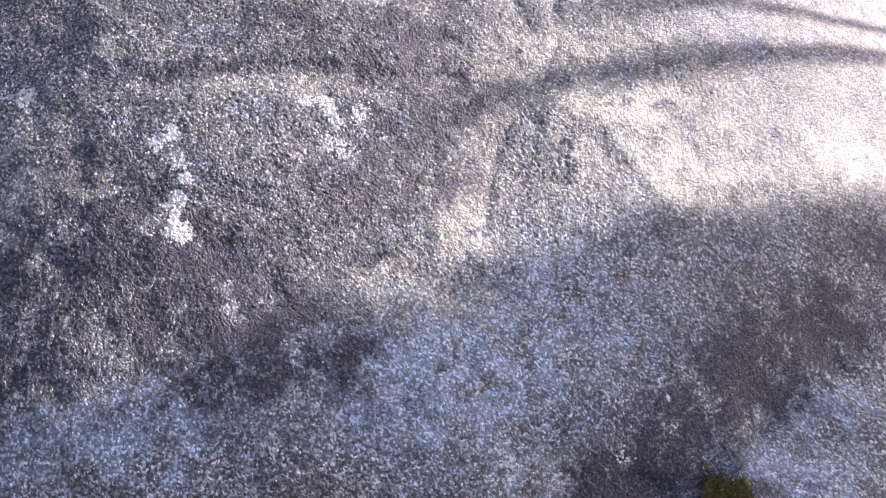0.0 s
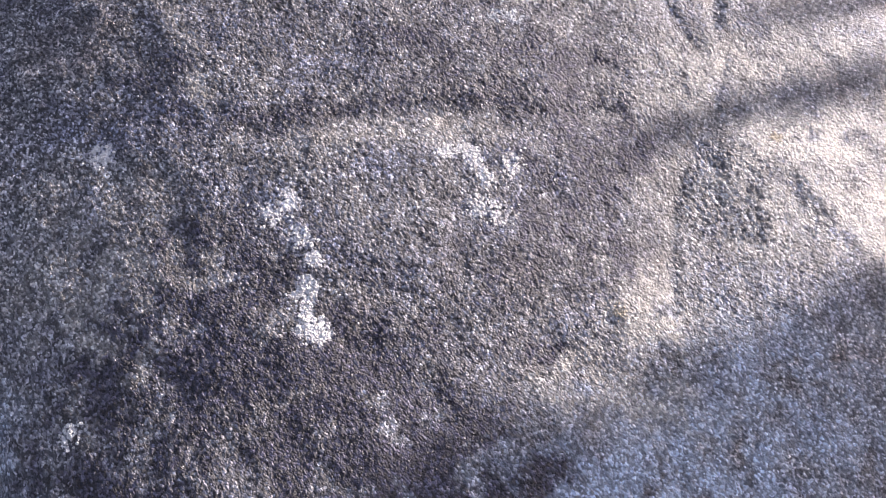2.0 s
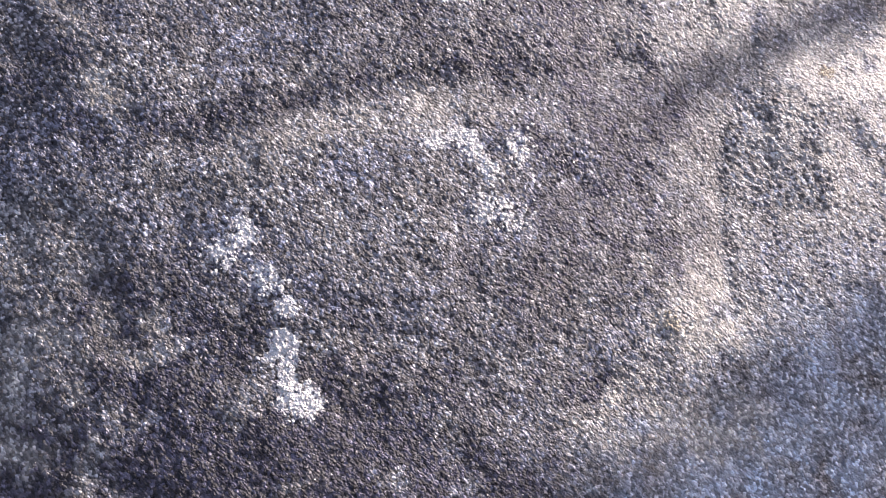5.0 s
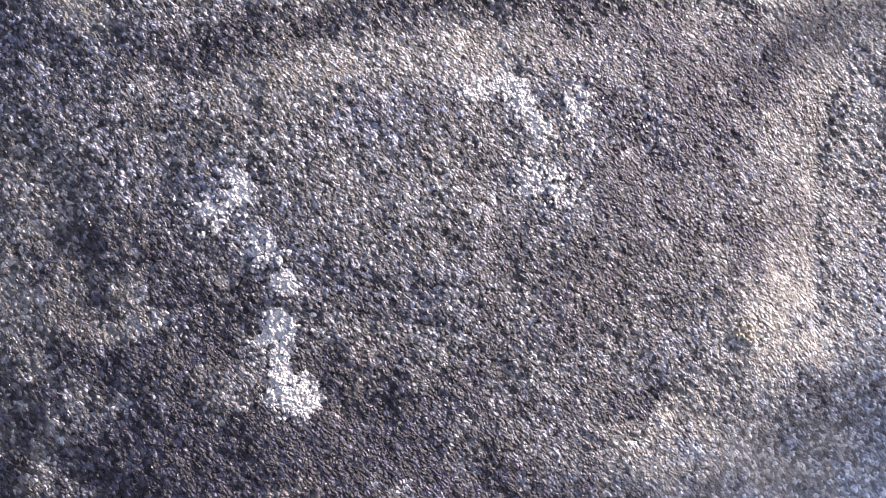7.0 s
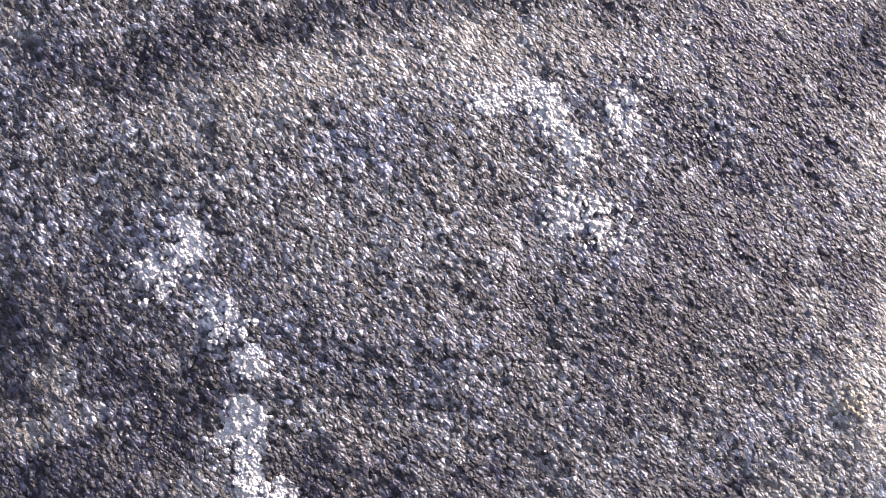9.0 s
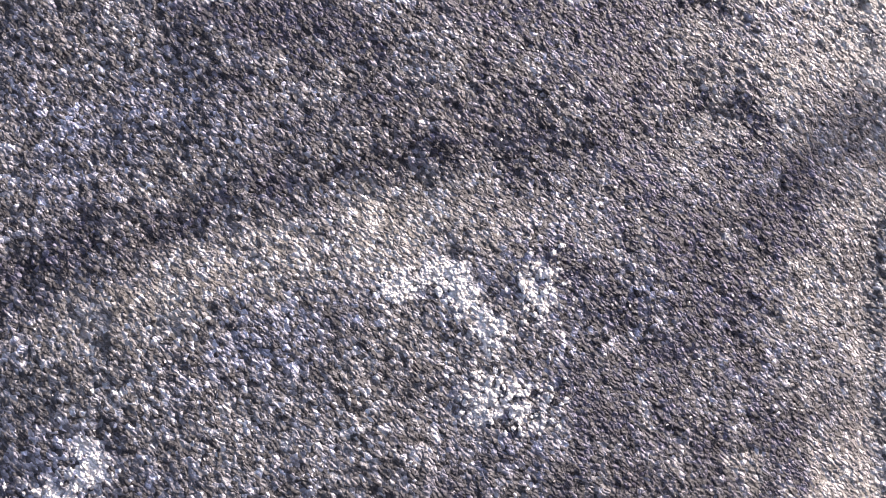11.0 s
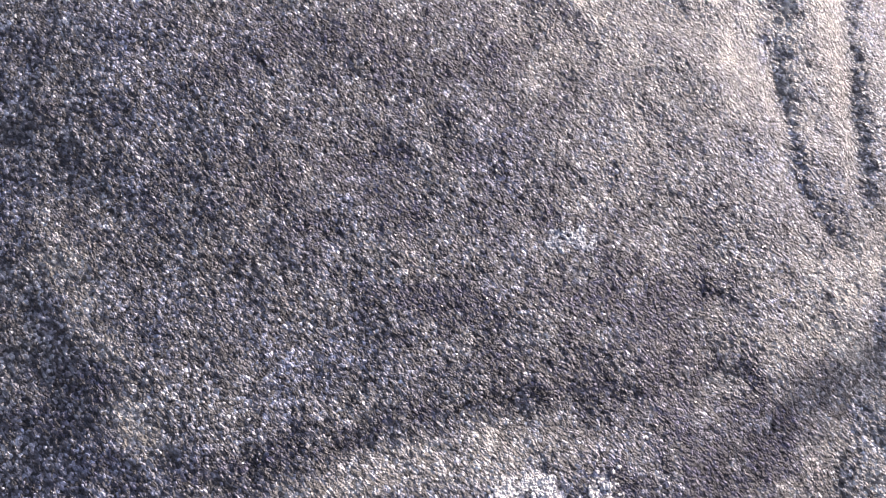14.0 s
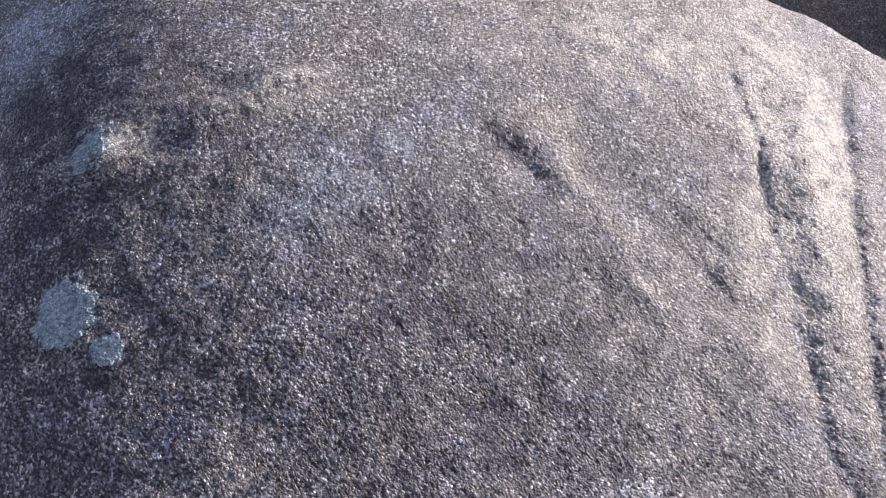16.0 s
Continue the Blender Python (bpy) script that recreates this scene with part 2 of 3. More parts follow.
# Left side turned from the sun: its shade is darkened in, with lichen.
SHADE_STAIN_LEFT = [(-0.450, 0.600, 0.050, 0.070, 0.80), (-0.420, 0.470, 0.040, 0.060, 0.60), (-0.150, 0.022, 0.040, 0.020, 0.57), (-0.105, -0.030, 0.032, 0.028, 1.05), (-0.203, 0.165, 0.028, 0.042, 0.51), (-0.178, 0.140, 0.022, 0.030, 0.51), (-0.225, 0.195, 0.0305, 0.0751, 0.13), (-0.259, 0.230, 0.0300, 0.0487, 0.10), (-0.177, 0.133, 0.0312, 0.0317, 0.15), (-0.366, 0.113, 0.0655, 0.0600, 0.13), (-0.171, 0.049, 0.0357, 0.0357, 0.08),
        (-0.183, 0.135, 0.0368, 0.0420, 0.13), (-0.377, 0.460, 0.0398, 0.0600, 0.68), (-0.261, 0.281, 0.0294, 0.0579, 0.07), (-0.313, 0.282, 0.0416, 0.0580, 0.07), (-0.383, 0.663, 0.0574, 0.0440, 0.51),
        (-0.283, 0.602, 0.0191, 0.0132, 0.61), (-0.362, 0.623, 0.0406, 0.0312, 0.54), (-0.322, 0.362, 0.1082, 0.1361, 0.41), (-0.200, 0.154, 0.0413, 0.0246, 0.15), (-0.279, 0.556, 0.0306, 0.0182, 0.54),
        (-0.320, 0.585, 0.0334, 0.0111, 0.54), (-0.189, 0.304, 0.0389, 0.0295, 0.33)]
# Dark lichen, and shade of turned-away stone put into the colour.
SHADE_STAIN_MIDDLE = [(-0.125, 0.043, 0.0306, 0.0300, 0.45), (-0.113, -0.048, 0.0367, 0.0401, 0.71), (0.132, -0.047, 0.0213, 0.0128, 0.85), (0.188, 0.192, 0.0196, 0.0120, 0.80), (-0.103, -0.051, 0.0919, 0.0596, 0.60),
        (0.121, -0.043, 0.0232, 0.0120, 0.90), (0.153, 0.124, 0.0431, 0.0196, 0.85), (-0.100, 0.134, 0.0400, 0.0122, 0.45), (0.204, 0.141, 0.0274, 0.0197, 1.05), (0.185, 0.168, 0.0580, 0.0311, 0.60),
        (0.133, 0.222, 0.0556, 0.0441, 0.80), (0.181, 0.187, 0.0176, 0.0159, 0.85), (0.004, 0.224, 0.0441, 0.0194, 0.70), (0.050, 0.200, 0.0596, 0.0139, 0.45), (0.169, 0.098, 0.0337, 0.0407, 0.85),
        (-0.114, -0.051, 0.0623, 0.0404, 0.90), (0.131, 0.058, 0.0483, 0.0294, 0.65), (0.177, 0.047, 0.0387, 0.0299, 0.70)]
# Broad dark patches, and the hollow's shade painted in.
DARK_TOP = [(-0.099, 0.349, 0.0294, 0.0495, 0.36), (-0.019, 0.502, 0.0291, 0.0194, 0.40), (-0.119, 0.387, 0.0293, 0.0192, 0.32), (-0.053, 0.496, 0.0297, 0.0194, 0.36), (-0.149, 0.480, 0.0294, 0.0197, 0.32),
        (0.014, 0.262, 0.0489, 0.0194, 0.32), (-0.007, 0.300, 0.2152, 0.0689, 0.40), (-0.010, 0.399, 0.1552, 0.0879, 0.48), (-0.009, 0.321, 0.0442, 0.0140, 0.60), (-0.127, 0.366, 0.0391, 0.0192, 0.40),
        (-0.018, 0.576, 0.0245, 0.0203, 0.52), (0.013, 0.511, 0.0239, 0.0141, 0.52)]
# Pale lichen, plus colour that brightens the tree's shade and the ledge's lip.
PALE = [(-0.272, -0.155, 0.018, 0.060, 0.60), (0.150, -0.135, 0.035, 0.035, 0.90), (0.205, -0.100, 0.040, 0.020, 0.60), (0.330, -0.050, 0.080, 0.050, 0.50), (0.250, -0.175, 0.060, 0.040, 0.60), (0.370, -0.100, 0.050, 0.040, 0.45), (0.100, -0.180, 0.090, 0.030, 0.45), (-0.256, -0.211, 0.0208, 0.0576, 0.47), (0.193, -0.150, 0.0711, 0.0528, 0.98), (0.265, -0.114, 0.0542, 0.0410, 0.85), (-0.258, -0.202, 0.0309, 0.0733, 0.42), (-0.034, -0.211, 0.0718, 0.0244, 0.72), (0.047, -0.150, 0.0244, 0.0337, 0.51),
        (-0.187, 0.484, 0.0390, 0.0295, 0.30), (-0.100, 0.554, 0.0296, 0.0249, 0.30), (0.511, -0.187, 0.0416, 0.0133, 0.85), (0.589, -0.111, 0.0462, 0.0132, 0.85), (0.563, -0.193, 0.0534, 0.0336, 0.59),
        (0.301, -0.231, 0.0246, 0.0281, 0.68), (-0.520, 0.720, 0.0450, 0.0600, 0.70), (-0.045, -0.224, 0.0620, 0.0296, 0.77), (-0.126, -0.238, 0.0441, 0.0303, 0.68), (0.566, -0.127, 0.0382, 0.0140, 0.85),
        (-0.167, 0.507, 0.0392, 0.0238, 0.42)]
# Warm pale stone and lichen, plus sunlit banks and ridges brightened by colour.
TAN_LIT_RIGHT = [(0.350, 0.130, 0.080, 0.060, 0.42), (0.450, 0.130, 0.100, 0.070, 0.50), (0.340, 0.255, 0.070, 0.030, 0.45), (0.420, 0.285, 0.090, 0.030, 0.30),
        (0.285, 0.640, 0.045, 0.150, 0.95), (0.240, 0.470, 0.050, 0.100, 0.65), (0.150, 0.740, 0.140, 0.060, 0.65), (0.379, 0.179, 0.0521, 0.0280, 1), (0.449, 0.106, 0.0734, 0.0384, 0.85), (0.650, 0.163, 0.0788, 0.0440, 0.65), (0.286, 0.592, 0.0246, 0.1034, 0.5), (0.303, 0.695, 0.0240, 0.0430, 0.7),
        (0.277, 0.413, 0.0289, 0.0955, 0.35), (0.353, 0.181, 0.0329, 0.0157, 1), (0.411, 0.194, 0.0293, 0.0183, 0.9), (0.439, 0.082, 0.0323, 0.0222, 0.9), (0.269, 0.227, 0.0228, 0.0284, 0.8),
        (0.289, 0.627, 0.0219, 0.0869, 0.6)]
TAN_LIT_LEFT = [(0.328, -0.214, 0.0120, 0.0130, 0.90), (0.383, -0.193, 0.0090, 0.0100, 0.90), (0.165, -0.055, 0.032, 0.020, 0.80), (0.140, -0.075, 0.030, 0.015, 0.50), (0.208, -0.001, 0.0289, 0.0287, 1), (0.228, 0.088, 0.0113, 0.0515, 0.2), (0.214, 0.207, 0.0286, 0.0405, 0.4), (0.212, 0.479, 0.0269, 0.0483, 0.6), (0.152, 0.770, 0.0485, 0.0241, 0.6),
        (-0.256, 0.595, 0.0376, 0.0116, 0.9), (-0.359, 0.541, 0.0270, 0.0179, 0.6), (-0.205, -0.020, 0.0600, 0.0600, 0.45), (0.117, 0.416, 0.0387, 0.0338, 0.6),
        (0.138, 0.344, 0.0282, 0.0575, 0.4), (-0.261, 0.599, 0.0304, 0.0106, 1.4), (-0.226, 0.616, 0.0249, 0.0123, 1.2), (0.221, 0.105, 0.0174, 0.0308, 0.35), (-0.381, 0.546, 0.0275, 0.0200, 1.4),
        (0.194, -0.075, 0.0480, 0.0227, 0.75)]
WHITE = [(-0.077, 0.063, 0.0056, 0.0074, 1.22), (-0.089, 0.050, 0.0128, 0.0098, 0.46), (-0.066, 0.034, 0.0095, 0.0095, 0.54), (-0.053, 0.016, 0.0056, 0.0073, 0.94), (-0.055, -0.009, 0.0063, 0.0075, 1.62),
        (-0.053, -0.026, 0.0040, 0.0070, 1.22), (-0.046, -0.041, 0.0080, 0.0069, 1.62), (0.044, 0.119, 0.0054, 0.0047, 0.88), (0.061, 0.124, 0.0095, 0.0047, 0.78), (0.069, 0.115, 0.0055, 0.0063, 0.97),
        (0.079, 0.100, 0.0055, 0.0082, 0.78), (0.076, 0.074, 0.0095, 0.0104, 0.49), (0.090, 0.070, 0.0094, 0.0088, 0.44), (0.101, 0.113, 0.0087, 0.0134, 0.39), (-0.234, 0.096, 0.0068, 0.0081, 0.94)]
TAN_LIT = TAN_LIT_LEFT + TAN_LIT_RIGHT
SHADE_STAIN = DARK_DEEP + DARK_FOOT + SHADE_STAIN_CRACK + SHADE_STAIN_LEFT + SHADE_STAIN_MIDDLE + DARK_TOP


# ---- materials ----
class Nodes:
    """A material's nodes, with short names for those in use."""

    def __init__(self, name):
        self.material = bpy.data.materials.new(name)
        self.material.use_nodes = True
        self.tree = self.material.node_tree
        self.shader = self.tree.nodes["Principled BSDF"]
        self.place = self.add("ShaderNodeTexCoord").outputs["Object"]

    def add(self, kind, **values):
        node = self.tree.nodes.new(kind)
        for key, value in values.items():
            self.put(node.inputs[key.replace("_", " ")], value)
        return node

    def put(self, socket, value):
        if isinstance(value, bpy.types.NodeSocket):
            self.tree.links.new(value, socket)
        else:
            socket.default_value = value

    def noise(self, scale, detail=4.0, rough_=0.6, place=None):
        return self.add("ShaderNodeTexNoise", Vector=place or self.place, Scale=scale, Detail=detail, Roughness=rough_).outputs["Fac"]

    def cells(self, scale):
        return self.add("ShaderNodeTexVoronoi", Vector=self.place, Scale=scale)

    def one(self, colour, which=0):
        return self.add("ShaderNodeSeparateColor", Color=colour).outputs[which]

    def offset(self, place, colour, much):
        """The place, stirred by a noise's colour."""
        away = self.tree.nodes.new("ShaderNodeVectorMath")
        away.operation = "SUBTRACT"
        self.put(away.inputs[0], colour)
        away.inputs[1].default_value = (0.5, 0.5, 0.5)
        scaled = self.tree.nodes.new("ShaderNodeVectorMath")
        scaled.operation = "MULTIPLY_ADD"
        self.put(scaled.inputs[0], away.outputs[0])
        scaled.inputs[1].default_value = (much, much, much)
        self.put(scaled.inputs[2], place)
        return scaled.outputs[0]

    def slant(self, place):
        """Places turned and stretched, so that grains lie slantwise on the face."""
        turned = self.add("ShaderNodeMapping", Vector=place)
        turned.inputs["Rotation"].default_value = (0, radians(45), 0)
        drawn = self.add("ShaderNodeMapping", Vector=turned.outputs[0])
        drawn.inputs["Scale"].default_value = (1, 1, 0.62)
        return drawn.outputs[0]

    def tilts(self, cells, place, steep):
        """The height of small facets, one to a cell, each leaning its own way."""
        lean, away, across = (self.tree.nodes.new("ShaderNodeVectorMath") for _ in range(3))
        lean.operation, away.operation, across.operation = "SUBTRACT", "SUBTRACT", "DOT_PRODUCT"
        self.put(lean.inputs[0], cells.outputs["Color"])
        lean.inputs[1].default_value = (0.5, 0.5, 0.5)
        self.put(away.inputs[0], place), self.put(away.inputs[1], cells.outputs["Position"])
        self.put(across.inputs[0], lean.outputs[0]), self.put(across.inputs[1], away.outputs[0])
        return self.sum(across.outputs["Value"], steep, "MULTIPLY")

    def by_grain(self, trait, chance, gain=1.12):
        """A patch that takes or spares whole grains."""
        return self.add("ShaderNodeClamp", Value=self.sum(self.sum(self.sum(trait, gain, "MULTIPLY"), chance, "SUBTRACT"), 1.8, "MULTIPLY")).outputs[0]

    def soft_patch(self, trait, chance):
        """A soft patch that takes some grains a little more than others."""
        return self.add("ShaderNodeClamp", Value=self.sum(trait, self.sum(self.sum(1.45, chance, "SUBTRACT"), 0.95, "MULTIPLY"), "MULTIPLY")).outputs[0]

    def levels(self, value, *stops):
        node = self.add("ShaderNodeValToRGB", Fac=value)
        ramp_ = node.color_ramp
        while len(ramp_.elements) < len(stops):
            ramp_.elements.new(0.5)
        for element, (at, colour) in zip(ramp_.elements, stops):
            element.position = at
            element.color = (*colour, 1) if isinstance(colour, tuple) else (colour, colour, colour, 1)
        return node.outputs["Color"]

    def mix(self, much, a, b, how="MIX"):
        node = self.tree.nodes.new("ShaderNodeMix")
        node.data_type, node.blend_type = "RGBA", how
        self.put(node.inputs[0], much)
        for socket, value in ((node.inputs[6], a), (node.inputs[7], b)):
            self.put(socket, (*value, 1) if isinstance(value, tuple) else value)
        return node.outputs[2]

    def sum(self, a, b, how="ADD"):
        node = self.tree.nodes.new("ShaderNodeMath")
        node.operation = how
        self.put(node.inputs[0], a), self.put(node.inputs[1], b)
        return node.outputs[0]

    def trait(self, name):
        node = self.tree.nodes.new("ShaderNodeAttribute")
        node.attribute_name = name
        return node.outputs["Fac"]

    def done(self, colour, roughness, bumps=None, deep=0.001, much=1.0, gloss=0.4):
        self.put(self.shader.inputs["Base Color"], (*colour, 1) if isinstance(colour, tuple) else colour)
        self.put(self.shader.inputs["Roughness"], roughness)
        self.put(self.shader.inputs["Specular IOR Level"], gloss)
        if bumps is not None:
            bump = self.add("ShaderNodeBump", Height=bumps, Distance=deep, Strength=much)
            self.put(self.shader.inputs["Normal"], bump.outputs["Normal"])
        return self.material


def stone(name, traits, tone=1.0):
    n = Nodes(name)
    stir = n.add("ShaderNodeTexNoise", Vector=n.place, Scale=420.0, Detail=1.0).outputs["Color"]
    n.place = n.offset(n.place, stir, 0.0016)
    level = n.place
    slanted = n.slant(level)
    n.place = slanted
    crystals = n.cells(680.0)
    lumps = n.noise(560.0, 2.0, 0.65)
    pebbles = n.noise(230.0, 1.0, 0.5)
    n.place = level
    fleck = n.levels(n.one(crystals.outputs["Color"]), (0.0, 0.006), (0.28, 0.050), (0.60, 0.22), (0.84, 0.48), (1.0, 0.88))
    tint = n.levels(n.noise(14.0, 5.0), (0.30, (0.72, 0.77, 0.98)), (0.46, (1.0, 0.96, 0.97)), (0.54, (1.0, 0.97, 0.92)), (0.70, (1.0, 0.86, 0.75)))
    colour = n.mix(1.0, fleck, tint, "MULTIPLY")
    broad_ = n.levels(n.noise(42.0, 5.0), (0.32, 0.54 * tone), (0.68, 1.28 * tone))
    colour = n.mix(1.0, colour, broad_, "MULTIPLY")
    colour = n.mix(1.0, colour, n.levels(n.noise(270.0, 2.0), (0.35, 0.38), (0.65, 1.70)), "MULTIPLY")
    colour = n.mix(0.06, colour, n.levels(n.noise(5.0, 3.0), (0.3, (0.24, 0.24, 0.27)), (0.7, (0.34, 0.31, 0.29))), "MIX")
    if traits:
        chance = n.sum(n.sum(n.one(crystals.outputs["Color"], 1), 0.66, "MULTIPLY"), n.sum(n.noise(260.0, 2.0), 0.12, "MULTIPLY"))
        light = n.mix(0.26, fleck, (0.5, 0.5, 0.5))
        colour = n.mix(n.soft_patch(n.trait("pale"), chance), colour, n.mix(1.0, light, (1.34, 1.54, 1.74), "MULTIPLY"))
        # Warm pale patches also carry the sunlit look of banks and ridges.
        colour = n.mix(n.soft_patch(n.trait("tan_lit"), chance), colour, n.mix(1.0, light, (1.78, 1.66, 1.40), "MULTIPLY"))
        # Dark patches hold lichen and the painted shade of turned-away stone and hollows.
        colour = n.mix(n.soft_patch(n.sum(n.trait("dark"), 1.3, "MULTIPLY"), chance), colour, n.mix(1.0, n.mix(0.10, fleck, (0.2, 0.2, 0.2)), (0.27, 0.25, 0.32), "MULTIPLY"))
        colour = n.mix(n.by_grain(n.trait("white"), chance, 1.5), colour, n.mix(1.0, n.mix(0.7, fleck, (0.5, 0.5, 0.5)), (1.95, 1.88, 1.74), "MULTIPLY"))
    fine_bump = n.sum(n.sum(lumps, 1.2, "MULTIPLY"), n.sum(crystals.outputs["Distance"], 0.7, "MULTIPLY"), "SUBTRACT")
    facets = n.tilts(crystals, slanted, 1.6)
    shine = n.levels(n.one(n.cells(800.0).outputs["Color"]), (0.0, 0.75), (0.85, 0.55), (0.97, 0.25))
    return n.done(colour, shine, n.sum(n.sum(n.sum(fine_bump, 0.0027, "MULTIPLY"), facets), n.sum(pebbles, 0.0028, "MULTIPLY")), 1.0, 1.0, 0.45)


def plain(name, lo, hi, scale, roughness=0.8, deep=0.002, gloss=0.3):
    n = Nodes(name)
    fine, coarse = n.noise(scale, 5.0), n.noise(scale * 0.12, 4.0)
    colour = n.mix(coarse, n.levels(fine, (0.25, lo), (0.75, hi)), n.levels(fine, (0.2, tuple(0.6 * c for c in lo)), (0.8, tuple(0.8 * c for c in hi))))
    return n.done(colour, roughness, fine, deep, 0.8, gloss)


ROCK = stone("weathered_stone", True)
OTHER_ROCK = stone("dark_stone", False, 0.55)
def crusty(name, lo, hi, scale):
    """Lichen: small scales, each of its own shade."""
    n = Nodes(name)
    scales = n.cells(scale)
    colour = n.mix(n.one(scales.outputs["Color"]), lo, hi)
    colour = n.mix(1.0, colour, n.levels(n.noise(scale * 0.3, 3.0), (0.3, 0.65), (0.65, 1.05)), "MULTIPLY")
    return n.done(colour, 0.9, n.sum(n.noise(scale, 2.0), scales.outputs["Distance"], "SUBTRACT"), 0.0016, 1.0, 0.2)


WHITE_CRUST = crusty("white_lichen", (0.66, 0.63, 0.57), (0.96, 0.93, 0.86), 700.0)
BLUE_CRUST = crusty("grey_green_lichen", (0.15, 0.20, 0.22), (0.46, 0.54, 0.56), 520.0)
GREY_CRUST = crusty("pale_grey_lichen", (0.26, 0.27, 0.28), (0.62, 0.63, 0.62), 600.0)
YELLOW_CRUST = crusty("yellow_lichen", (0.46, 0.38, 0.26), (0.76, 0.67, 0.50), 700.0)
MOSS = plain("moss", (0.030, 0.024, 0.008), (0.20, 0.155, 0.040), 300.0, 0.9, 0.002)
LITTER = plain("leaf_litter_ground", (0.030, 0.020, 0.014), (0.16, 0.11, 0.07), 60.0, 0.9, 0.01)
LEAF = plain("dead_leaf", (0.10, 0.055, 0.025), (0.34, 0.22, 0.11), 90.0, 0.7, 0.001)
STRAW = plain("dry_grass", (0.20, 0.17, 0.08), (0.42, 0.36, 0.20), 120.0, 0.7, 0.001)
STRAW_PALE = plain("bleached_needle", (0.55, 0.50, 0.44), (0.80, 0.76, 0.70), 200.0, 0.6, 0.0002)
BARK = plain("bark", (0.06, 0.045, 0.035), (0.24, 0.19, 0.15), 45.0, 0.9, 0.012)


# ---- ground ----
def build_ground():
    bm = bmesh.new()
    side = [-3000, -600, -120, -30, -8, *np.arange(-3, 3.01, 0.06), 8, 30, 120, 600, 3000]
    sx, sy = np.meshgrid(np.array(side, float), np.array(side, float))
    tall = np.where(np.hypot(sx, sy) < 6, 0.03 * rough(sx, sy, 0.7, 3, 91) + 0.012 * rough(sx, sy, 0.12, 2, 93), 0.0)
    verts = [[bm.verts.new((sx[i, j], sy[i, j], tall[i, j])) for j in range(len(side))] for i in range(len(side))]
    for i in range(len(side) - 1):
        for j in range(len(side) - 1):
            bm.faces.new((verts[i][j], verts[i][j + 1], verts[i + 1][j + 1], verts[i + 1][j])).smooth = True
    return tagged(part("ground", bm, LITTER), "dark woodland soil under leaf litter", "ground", kind="structure")


build_ground()


# ---- the rock ----
def grid_mesh(name, xs, zs, tall, material):
    nz, nx = tall.shape
    co = np.empty((nz, nx, 3), np.float32)
    co[..., 0], co[..., 1], co[..., 2] = xs[None, :], -tall, zs[:, None]
    n = np.arange(nz * nx, dtype=np.int32).reshape(nz, nx)
    quads = np.stack([n[:-1, :-1], n[:-1, 1:], n[1:, 1:], n[1:, :-1]], -1).reshape(-1, 4)
    quads = np.concatenate([quads, [[n[0, 0], n[-1, 0], n[-1, -1], n[0, -1]]]])   # the underside
    return mesh_of(name, co.reshape(-1, 3), quads, material)


def mesh_of(name, co, quads, material):
    mesh = bpy.data.meshes.new(name)
    mesh.vertices.add(len(co))
    mesh.vertices.foreach_set("co", np.ascontiguousarray(co, np.float32).ravel())
    mesh.loops.add(quads.size)
    mesh.loops.foreach_set("vertex_index", quads.ravel().astype(np.int32))
    mesh.polygons.add(len(quads))
    mesh.polygons.foreach_set("loop_start", np.arange(0, quads.size, 4, dtype=np.int32))
    mesh.polygons.foreach_set("use_smooth", np.ones(len(quads), bool))
    mesh.update(calc_edges=True)
    mesh.materials.append(material)
    return mesh


def build_rock():
    xs = spaced(-0.44, -0.16, 0.24, 0.76, -0.95, 1.25, 0.00072, 0.0021)
    zs = spaced(-0.28, -0.04, 0.30, 0.84, -0.80, 1.10, 0.00072, 0.0021)
    gx, gz = np.meshgrid(xs.astype(np.float32), zs.astype(np.float32))
    wx, wz = gx + 0.014 * rough(gx, gz, 0.03, 3, 101), gz + 0.014 * rough(gx, gz, 0.03, 3, 108)
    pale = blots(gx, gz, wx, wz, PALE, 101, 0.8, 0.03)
    # Adds the sunlit step, crest and flank to the bright colour.
    tan_lit = np.maximum(blots(gx, gz, wx, wz, TAN_LIT, 131, 0.85, 0.025), np.maximum(shading_streak(wx, wz, LIT_BAND, 0.014, 0.32, 151), np.maximum(shading_streak(wx, wz, LIT_CREST, 0.010, 0.5, 121), shading_streak(wx, wz, LIT_FLANK, 0.024, 0.45, 141))))
    # Adds the step's shaded side to the dark colour.
    dark = np.maximum(blots(gx, gz, wx, wz, SHADE_STAIN, 161, 0.85, 0.028), shading_streak(wx, wz, SHADE_BAND, 0.014, 0.58, 181))
    mesh = grid_mesh("boulder", xs, zs, np.maximum(height(gx, gz), -1.7), ROCK)
    for name, value in (("pale", pale), ("tan_lit", tan_lit), ("dark", dark), ("white", blots(gx, gz, gx, gz, WHITE, 191, 0.8, 0.007))):
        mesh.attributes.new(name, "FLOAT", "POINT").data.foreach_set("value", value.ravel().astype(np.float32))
    ob = new("boulder", mesh)
    ob.matrix_world = FACE
    return tagged(ob, "grey weathered sandstone boulder with carved grooves and lichen stains", "boulder")


build_rock()


